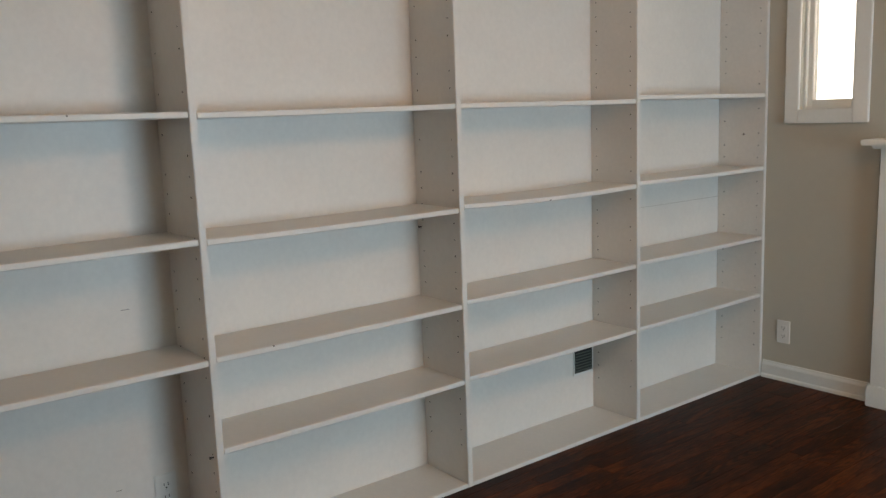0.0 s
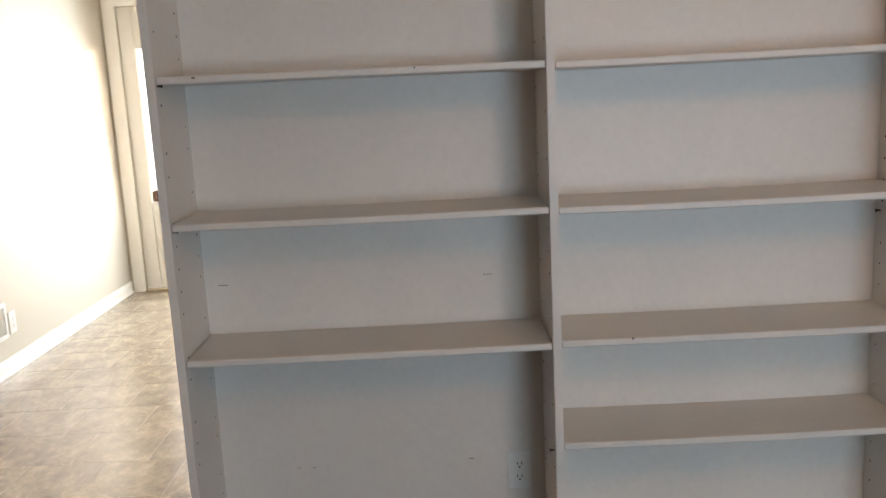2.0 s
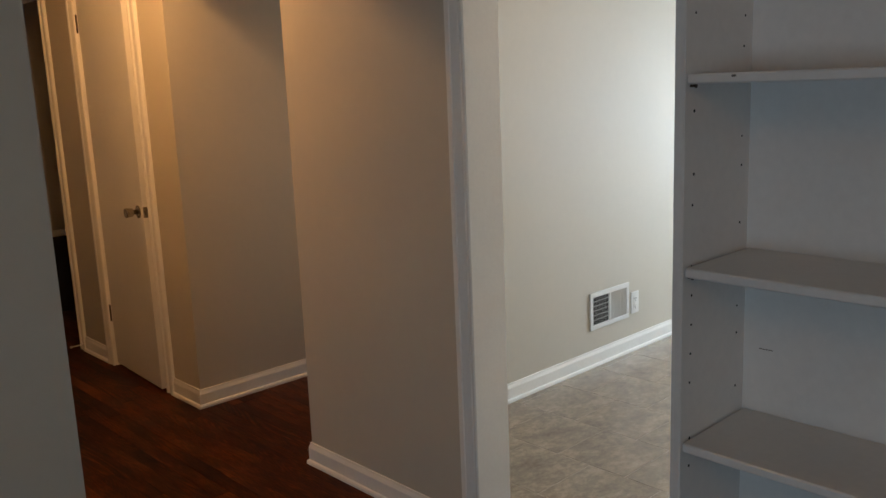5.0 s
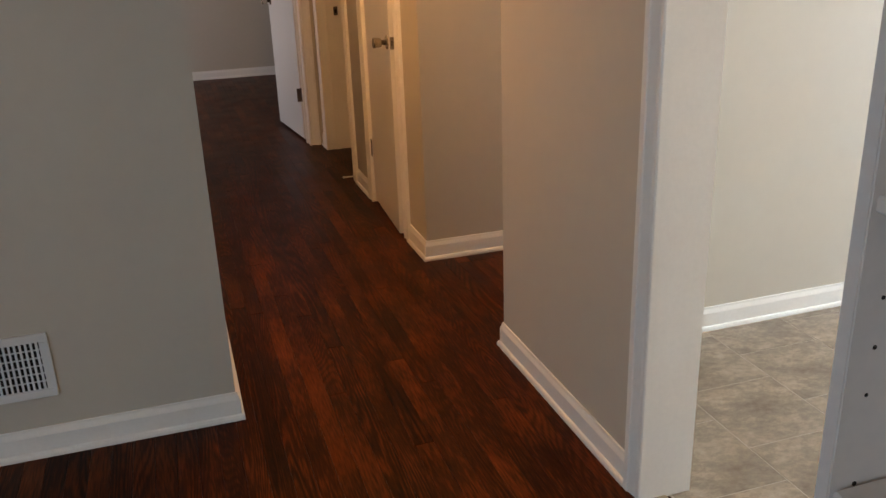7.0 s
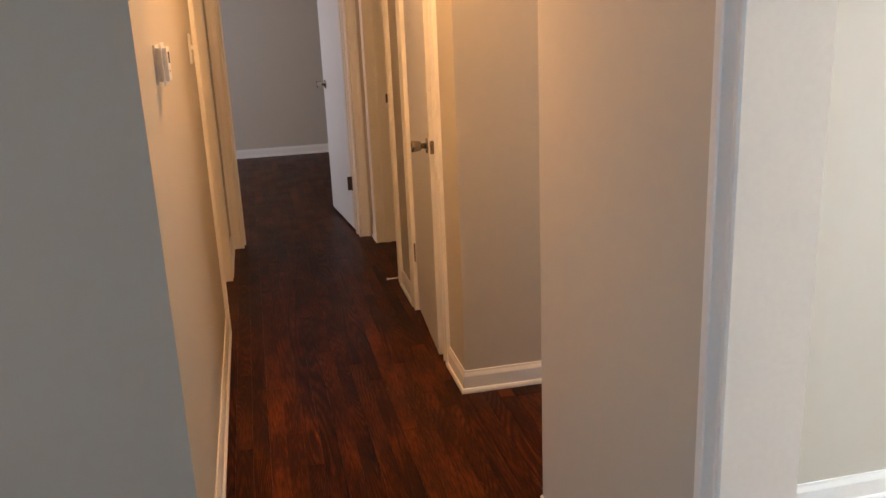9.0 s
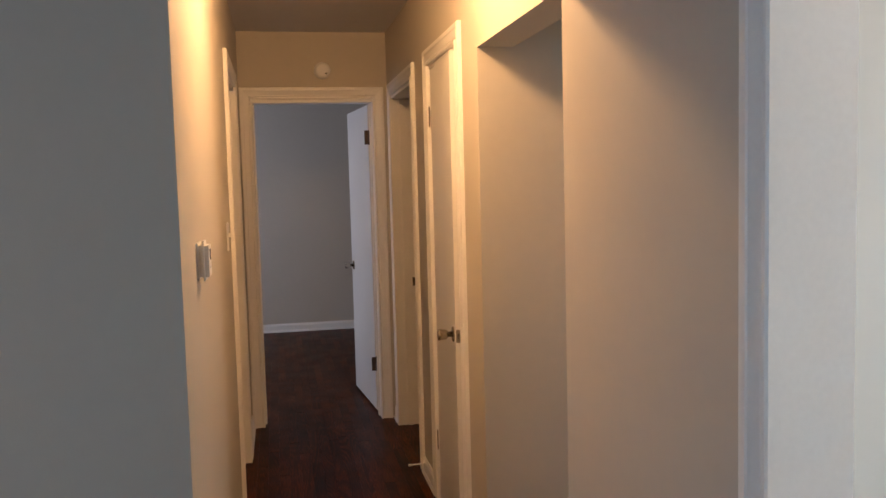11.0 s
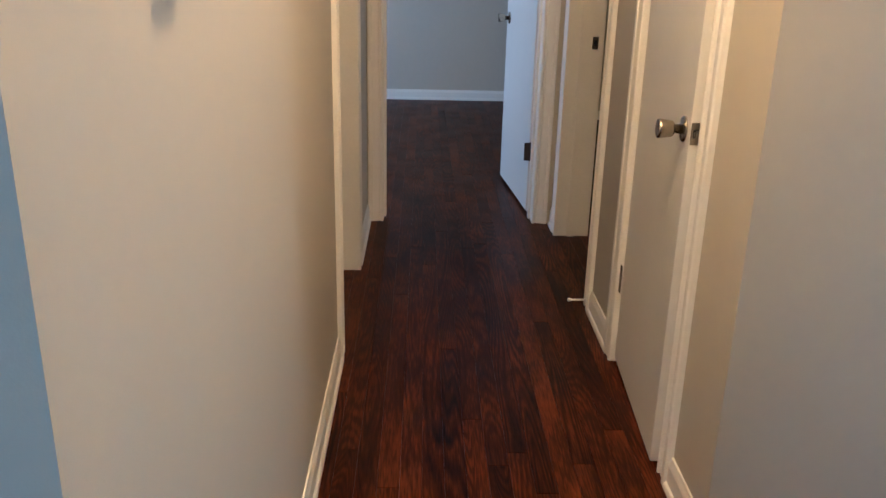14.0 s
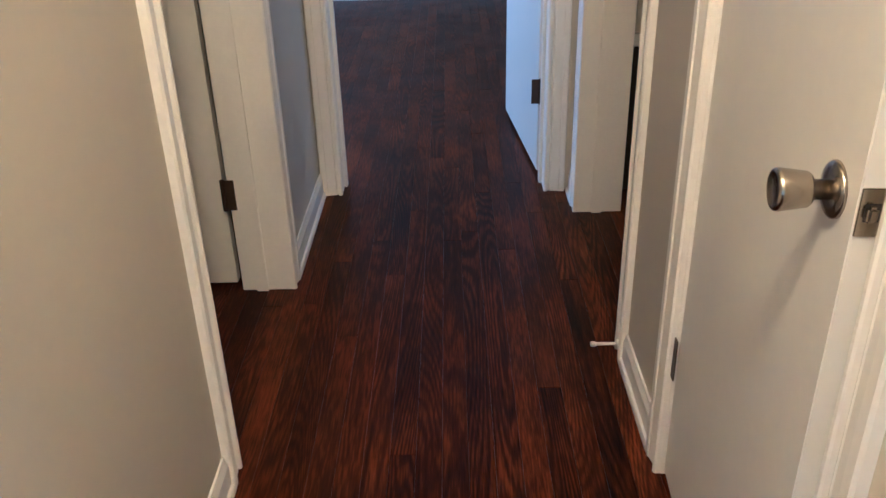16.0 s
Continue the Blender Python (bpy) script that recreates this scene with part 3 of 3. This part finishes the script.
for x, y, z, s in ((REAR - 0.03, DIV[2], 0.972, 1), (FRONT + 0.02, DIV[2] - T, 1.048, -1), (FRONT + 0.03, DIV[1], 0.392, 1), (FRONT + 0.025, DIV[3], 1.052, 1), (FRONT + 0.11, DIV[4], 1.235, 1), (FRONT + 0.02, DIV[0] - T, 1.407, -1), (FRONT + 0.02, DIV[0] - T, 1.040, -1)):
    part("shelf_pin", turned([(0.0025, 0.0), (0.0025, 0.010), (0.0045, 0.0105), (0.0045, 0.0125)], pose(x, y, z, -90 * s), 10), BRONZE, bookcase, "small dark shelf pin")

# ---- loose and fixed small things ----


def register(name, label, face, a0, a1, z0, z1, group):
    """A wall register: stamped frame, mid bar, two grilles of upright fins over a dark box."""
    ob = thing(name, label, "wall vent", face((a0 + a1) / 2, z0, 0), group=group)
    w = 0.024
    mid = (a0 + a1) / 2

    def slab(p, q, r, s, d0, d1, bevel=0.0):
        A, B = face(p, r, d0), face(q, s, d1)
        return boxes((min(A.x, B.x), max(A.x, B.x), min(A.y, B.y), max(A.y, B.y), min(A.z, B.z), max(A.z, B.z)), bevel=bevel)
    part("backing", slab(a0 + 0.01, a1 - 0.01, z0 + 0.01, z1 - 0.01, 0.0006, 0.0016), DARK, ob, "dark duct behind the grille")
    for p, q, r, s in ((a0, a1, z0, z0 + w), (a0, a1, z1 - w, z1), (a0, a0 + w, z0 + w, z1 - w), (a1 - w, a1, z0 + w, z1 - w), (mid - 0.006, mid + 0.006, z0 + w, z1 - w)):
        part("frame_bar", slab(p, q, r, s, 0.0, 0.009, 0.002), VENTMETAL, ob)
    for p, q in ((a0 + w, mid - 0.006), (mid + 0.006, a1 - w)):
        n = 11
        for i in range(n):
            c = p + (q - p) * (i + 0.5) / n
            k = -0.0030 if q < mid else 0.0030
            outline = ((c + k - 0.0008, 0.0072), (c + k + 0.0008, 0.0072), (c - k + 0.0008, 0.0018), (c - k - 0.0008, 0.0018))
            part("fin", prism([[face(u, z, d) for u, d in outline] for z in (z0 + w, z1 - w)]), VENTMETAL, ob)
        for i in range(1, 6):
            c = z0 + w + (z1 - z0 - 2 * w) * i / 6
            part("cross_bar", slab(p, q, c - 0.0020, c + 0.0020, 0.0018, 0.0032), VENTMETAL, ob)
    return ob


register("wall_register", "white steel wall register above the baseboard", face_y(NORTH, -1), -0.820, -0.463, 0.180, 0.368, "wall registers")
register("wall_register", "white steel wall register beside an outlet", face_y(KY1, -1), 2.487, 2.822, 0.193, 0.383, "wall registers")


def outlet(label, face, a, z, kind="outlet", group="outlets"):
    """A wall plate with two sockets, or a toggle switch."""
    ob = thing("wall_outlet" if kind == "outlet" else "light_switch", label, "outlet" if kind == "outlet" else "light switch", face(a, z, 0), group=group)

    def slab(p, q, r, s, d0, d1, bevel=0.0):
        A, B = face(p, r, d0), face(q, s, d1)
        return boxes((min(A.x, B.x), max(A.x, B.x), min(A.y, B.y), max(A.y, B.y), min(A.z, B.z), max(A.z, B.z)), bevel=bevel)
    part("plate", slab(a - 0.035, a + 0.035, z - 0.058, z + 0.058, 0.0, 0.006, 0.002), PLASTIC, ob)
    if kind == "outlet":
        for dz in (-0.02, 0.02):
            sock = part("socket", slab(a - 0.017, a + 0.017, z + dz - 0.0145, z + dz + 0.0145, 0.005, 0.0075, 0.001), PLASTIC, ob)
            for da, h in ((-0.0065, 0.005), (0.0065, 0.004)):
                part("slot", slab(a + da - 0.0012, a + da + 0.0012, z + dz - h + 0.003, z + dz + h + 0.003, 0.0072, 0.0079), DARK, sock)
            part("slot", slab(a - 0.0025, a + 0.0025, z + dz - 0.011, z + dz - 0.006, 0.0072, 0.0079), DARK, sock)
        part("screw", slab(a - 0.003, a + 0.003, z - 0.003, z + 0.003, 0.005, 0.0072), VENTMETAL, ob)
    else:
        part("toggle", slab(a - 0.005, a + 0.005, z - 0.004, z + 0.014, 0.005, 0.015, 0.002), PLASTIC, ob)
    return ob


outlet("white duplex outlet on the back of the bookcase", face_x(REAR - 0.005, -1), -2.503, 0.232)
outlet("white blank-faced outlet on the wall by the bookcase", face_y(SOUTH, 1), 0.49, 0.252)
outlet("white duplex outlet beside the kitchen register", face_y(KY1, -1), 2.880, 0.262)
outlet("white toggle light switch beside the doorway", face_x(0, 1), 1.70, 1.303, "switch", "switches")

# vent grille behind the third bay
grille = thing("return_grille", "small dark vent grille at the back of the bookcase", "wall vent", (REAR, -4.45, 0.2))
part("backing", boxes((REAR - 0.008, REAR - 0.0055, -4.512, -4.392, 0.195, 0.30)), DARK, grille)
part("frame_bar", boxes((REAR - 0.012, REAR - 0.0055, -4.51, -4.385, 0.188, 0.197), bevel=0.001), VENTMETAL, grille)
part("frame_bar", boxes((REAR - 0.012, REAR - 0.0055, -4.392, -4.385, 0.197, 0.30), bevel=0.001), VENTMETAL, grille)
for i in range(7):
    part("slat", boxes((REAR - 0.0105, REAR - 0.008, -4.508, -4.393, 0.204 + i * 0.0135, 0.209 + i * 0.0135)), SCREEN, grille)

# thermostat
thermostat = thing("thermostat", "white digital wall thermostat", "thermostat", (0, 0.39, 1.32))
part("base_plate", boxes((0.0, 0.006, 0.344, 0.436, 1.270, 1.364), bevel=0.001), VENTMETAL, thermostat, "grey base plate")
cover = part("cover", boxes((0.004, 0.031, 0.341, 0.439, 1.266, 1.368), bevel=0.011), PLASTIC, thermostat)
part("display", boxes((0.0300, 0.0316, 0.378, 0.412, 1.318, 1.346)), SCREEN, cover, "grey lcd window")
for i in range(2):
    part("button", boxes((0.0300, 0.0322, 0.384 + i * 0.016, 0.393 + i * 0.016, 1.296, 1.302), bevel=0.001), PLASTIC, cover)

# smoke detector over the far doorway
detector = thing("smoke_detector", "round white smoke detector on the wall above a doorway", "smoke detector", (0.51, FAR, 2.205))
md = pose(0.51, FAR, 2.205, 90)
part("mount", turned([(0.052, 0.0), (0.052, 0.012), (0.050, 0.014)], md, 32), PLASTIC, detector, smooth=True)
lid = part("cover", turned([(0.049, 0.013), (0.049, 0.026), (0.044, 0.034), (0.030, 0.037), (0.004, 0.037)], md, 32), PLASTIC, detector, smooth=True)
part("indicator", turned([(0.005, 0.034), (0.005, 0.0385), (0.003, 0.039)], md @ pose(0.022, -0.02, 0), 12), DARK, lid)

# door stop
stop = thing("door_stop", "white rigid door stop screwed to the trim", "door stop", (EAST - 0.015, 2.425, 0.045))
ms = pose(EAST - 0.014, 2.425, 0.033, 0, -90)
part("flange", turned([(0.011, 0.0), (0.011, 0.003), (0.006, 0.006)], ms, 16), PLASTIC, stop, smooth=True)
part("rod", turned([(0.004, 0.005), (0.004, 0.058)], ms, 12), PLASTIC, stop)
part("tip", turned([(0.0045, 0.056), (0.0068, 0.058), (0.0068, 0.068), (0.005, 0.070)], ms, 16), PLASTIC, stop, "white rubber tip")

# ceiling lamps
for name, x, y in (("ceiling_light", 0.44, 0.72), ("ceiling_light", -1.6, -3.5), ("ceiling_light", 2.0, -1.5)):
    ob = thing(name, "ceiling light with a satin nickel canopy, switched on", "ceiling light", (x, y, CEIL), group="ceiling lights")
    part("canopy", turned([(0.09, -0.001), (0.09, -0.018), (0.07, -0.024)], pose(x, y, CEIL), 32), NICKEL, ob, smooth=True)
    part("socket", turned([(0.022, -0.022), (0.022, -0.055), (0.018, -0.060)], pose(x, y, CEIL), 20), PLASTIC, ob, "white lamp socket")

# ---- small south window ----
window = thing("window_1", "small white-framed window beside the fireplace", "window", (0.31, SOUTH, 1.35), kind="structure")
fs = face_y(SOUTH, 1)
for a, b, c, d in ((0.11, 0.18, 1.285, 2.15), (0.44, 0.51, 1.285, 2.15), (0.18, 0.44, 1.285, 1.35), (0.18, 0.44, 2.08, 2.15)):
    part("casing_board", boxes((a, b, SOUTH, SOUTH + 0.018, c, d), bevel=0.003), TRIM, window)
for a, b, c, d in ((0.18, 0.215, 1.35, 2.08), (0.405, 0.44, 1.35, 2.08), (0.215, 0.405, 1.35, 1.393), (0.215, 0.405, 2.04, 2.08)):
    part("sash_bar", boxes((a, b, SOUTH - 0.09, SOUTH - 0.045, c, d), bevel=0.003), TRIM, window)
for a, b, c, d in ((0.1805, 0.192, 1.35, 2.08), (0.428, 0.4395, 1.35, 2.08), (0.192, 0.428, 1.3505, 1.362)):
    part("stop_bead", boxes((a, b, SOUTH - 0.045, SOUTH - 0.025, c, d), bevel=0.002), TRIM, window)
pane = part("pane", boxes((0.215, 0.405, SOUTH - 0.07, SOUTH - 0.065, 1.393, 2.04)), GLASS, window)
pane.visible_shadow = False

# ---- fireplace surround ----
mantel = thing("fireplace_mantel", "white painted wooden fireplace mantel", "mantel", (-0.7, SOUTH, 0), kind="")
for x0, x1 in ((-0.14, 0.03), (-1.43, -1.26)):
    lg = part("pilaster", boxes((x0, x1, SOUTH + 0.001, SOUTH + 0.06, 0.10, 1.06), bevel=0.004), TRIM, mantel)
    part("plinth", boxes((x0 - 0.012, x1 + 0.012, SOUTH + 0.001, SOUTH + 0.075, 0.0, 0.10), bevel=0.004), TRIM, lg)
part("frieze", boxes((-1.43, 0.03, SOUTH + 0.001, SOUTH + 0.055, 1.06, 1.175), bevel=0.003), TRIM, mantel)
part("mantel_shelf", boxes((-1.48, 0.07, SOUTH + 0.001, SOUTH + 0.16, 1.19, 1.215), bevel=0.004), TRIM, mantel)
part("moulding", boxes((-1.455, 0.05, SOUTH + 0.001, SOUTH + 0.10, 1.172, 1.192), bevel=0.006), TRIM, mantel)
part("firebox", boxes((-1.26, -0.14, SOUTH + 0.001, SOUTH + 0.02, 0.0, 1.06)), DARK, mantel, "dark fire opening")

# ---- kitchen glass door and outdoors ----
exterior = thing("exterior_door", "white half-glazed exterior door in the kitchen", "door", (KX, -0.79, 0), kind="structure")
for a, b in ((-0.10, -0.015), (-1.61, -1.525)):
    part("casing_board", boxes((KX - 0.018, KX, a, b, 0, 2.13), bevel=0.003), TRIM, exterior)
part("casing_board", boxes((KX - 0.018, KX, -1.525, -0.10, 2.05, 2.13), bevel=0.003), TRIM, exterior)
SILL, TOP = 0.66, 1.76       # the pane
for a, b in ((-0.20, -0.10), (-1.53, -1.45)):
    part("stile", boxes((KX + 0.03, KX + 0.075, a, b, 0.0, 2.05), bevel=0.003), DOOR, exterior)
for z0, z1 in ((0.0, 0.14), (SILL - 0.10, SILL), (TOP, 2.05)):
    part("rail", boxes((KX + 0.031, KX + 0.074, -1.45, -0.20, z0, z1), bevel=0.003), DOOR, exterior)
part("lower_panel", boxes((KX + 0.044, KX + 0.062, -1.45, -0.20, 0.14, SILL - 0.10), bevel=0.002), DOOR, exterior)
for z0, z1 in ((0.14, 0.158), (SILL - 0.118, SILL - 0.10)):
    part("panel_bead", boxes((KX + 0.033, KX + 0.044, -1.45, -0.20, z0, z1), bevel=0.003), DOOR, exterior)
part("door_sill", boxes((KX - 0.03, KX + 0.11, -1.525, -0.10, 0.0, 0.018), bevel=0.004), STRIP, exterior, "pale worn door sill")
pane = part("pane", boxes((KX + 0.05, KX + 0.056, -1.45, -0.20, SILL, TOP)), GLASS, exterior)
pane.visible_shadow = False

setting("backdrop", boxes((9.0, 9.02, -1.5, 4.5, -0.1, 5.0)), glow("bright sky glare", (0.95, 0.98, 1.0), 3.0), "bright white sky glare beyond the yard", "backdrop")
setting("backdrop", boxes((-1.2, 1.8, SOUTH - 2.02, SOUTH - 2.0, -0.1, 4.0)), glow("bright overcast glare", (1.0, 1.0, 1.0), 2.5), "bright white sky glare outside the window", "backdrop")
ground = setting("ground", boxes((-400, 400, -400, 400, -0.35, -0.12)), CONCRETE, "pale bright concrete yard", "ground")
board_me = meshed("fence_board", boxes((-0.012, 0.012, -0.068, 0.068, 0, 0.70), bevel=0.004), FENCE)


def fence_run(at, count, turn):
    """A run of upright boards on two rails, starting at a corner."""
    ob = thing("fence", "low red-brown stained board fence in the yard", "fence", at, group="fences")
    m = Matrix.Rotation(radians(turn), 4, 'Z')
    for i in range(count):
        b = new("fence_board", board_me)
        b.parent = ob
        b.matrix_local = m @ pose(random.uniform(-0.004, 0.004), i * 0.142, random.uniform(0, 0.02))
    for z in (0.12, 0.50):
        bm = boxes((0.012, 0.05, -0.07, count * 0.142 - 0.07, z, z + 0.09))
        bm.transform(Matrix.Translation(at) @ m)
        part("fence_rail", bm, FENCE, ob)
    return ob


fence_run((6.2, -3.2, -0.12), 34, 0)

# ---- floors ----
floor = setting("floor", boxes((WEST, BACK, SOUTH, NORTH + 0.12, -0.05, -0.010), (-2.2, BACK, NORTH + 0.12, FAR, -0.05, -0.010), (-2.2, 2.6, FAR, ROOM, -0.05, -0.010), (BACK, 2.6, PIER, FAR, -0.05, -0.010)),
                SUBFLOOR, "dark red-brown stained oak strip floor", "floor")
PW = 0.0572
LENGTHS = (0.62, 0.9, 1.25, 1.7, 2.2)
plank_mesh = {}
for L in LENGTHS:
    g = 0.0002
    plank_mesh[L] = meshed("plank", boxes((g, PW - g, g, L - g, -0.012, 0.0), bevel=0.0005), OAK)
verts, faces = [], []
rng = random.Random(5)


def laid(x, y, L):
    """A board of the outlying floor: its top and sides, joined to the rest."""
    k = len(verts)
    g, c = 0.0004, 0.0011
    for dx0, dx1, dy0, dy1, z in ((g, PW - g, g, L - g, -0.008), (g, PW - g, g, L - g, -0.0007), (c, PW - c, c, L - c, 0.0)):
        verts.extend(((x + dx0, y + dy0, z), (x + dx1, y + dy0, z), (x + dx1, y + dy1, z), (x + dx0, y + dy1, z)))
    for r in (0, 4):
        for i in range(4):
            faces.append((k + r + i, k + r + (i + 1) % 4, k + r + 4 + (i + 1) % 4, k + r + 4 + i))
    faces.append((k + 8, k + 9, k + 10, k + 11))


count = 0
row = 0
x = WEST
while x < 2.6:
    start, end = (SOUTH, ROOM) if x + PW <= BACK + 0.04 else (PIER, ROOM)
    y = start + 0.001
    first = rng.choice((0.22, 0.4, 0.6, 0.8))
    while y < end - 0.05:
        L = rng.choice(LENGTHS) if first is None else first
        first = None
        L = min(L, end - y)
        near = -0.05 < x < 0.90 and -2.4 < y < 4.6
        if near and L in plank_mesh and count < 300:
            p = new("plank", plank_mesh[L])
            p.parent, p.location = floor, (x, y, 0)
            count += 1
        elif not (x < -2.25 and y > 0.1):
            laid(x, y, L)
        y += L
    x += PW
me = bpy.data.meshes.new("planks")
me.from_pydata(verts, [], faces)
me.materials.append(OAK)
rest = new("planks", me)
rest.parent = floor
tagged(rest, kind="stuff")

kitchen_floor = setting("floor_kitchen", boxes((BACK - 0.055, KX + 0.03, KY0, KY1, -0.05, 0.0018)), GROUT, "grey-brown stone-pattern vinyl tile kitchen floor", "floor")
TS = 0.305
tile_me = meshed("tile", boxes((0.0011, TS - 0.0011, 0.0011, TS - 0.0011, -0.004, 0.0024), bevel=0.0005), VINYL)
i = 0
while BACK - 0.05 + i * TS < KX:
    for j in range(12):
        y = KY1 + 0.10 - (j + 1) * TS + (0.5 * TS if i % 2 else 0.0)
        if y < KY0 - 0.1:
            continue
        p = new("tile", tile_me)
        p.parent, p.location = kitchen_floor, (BACK - 0.05 + i * TS, y, 0)
    i += 1
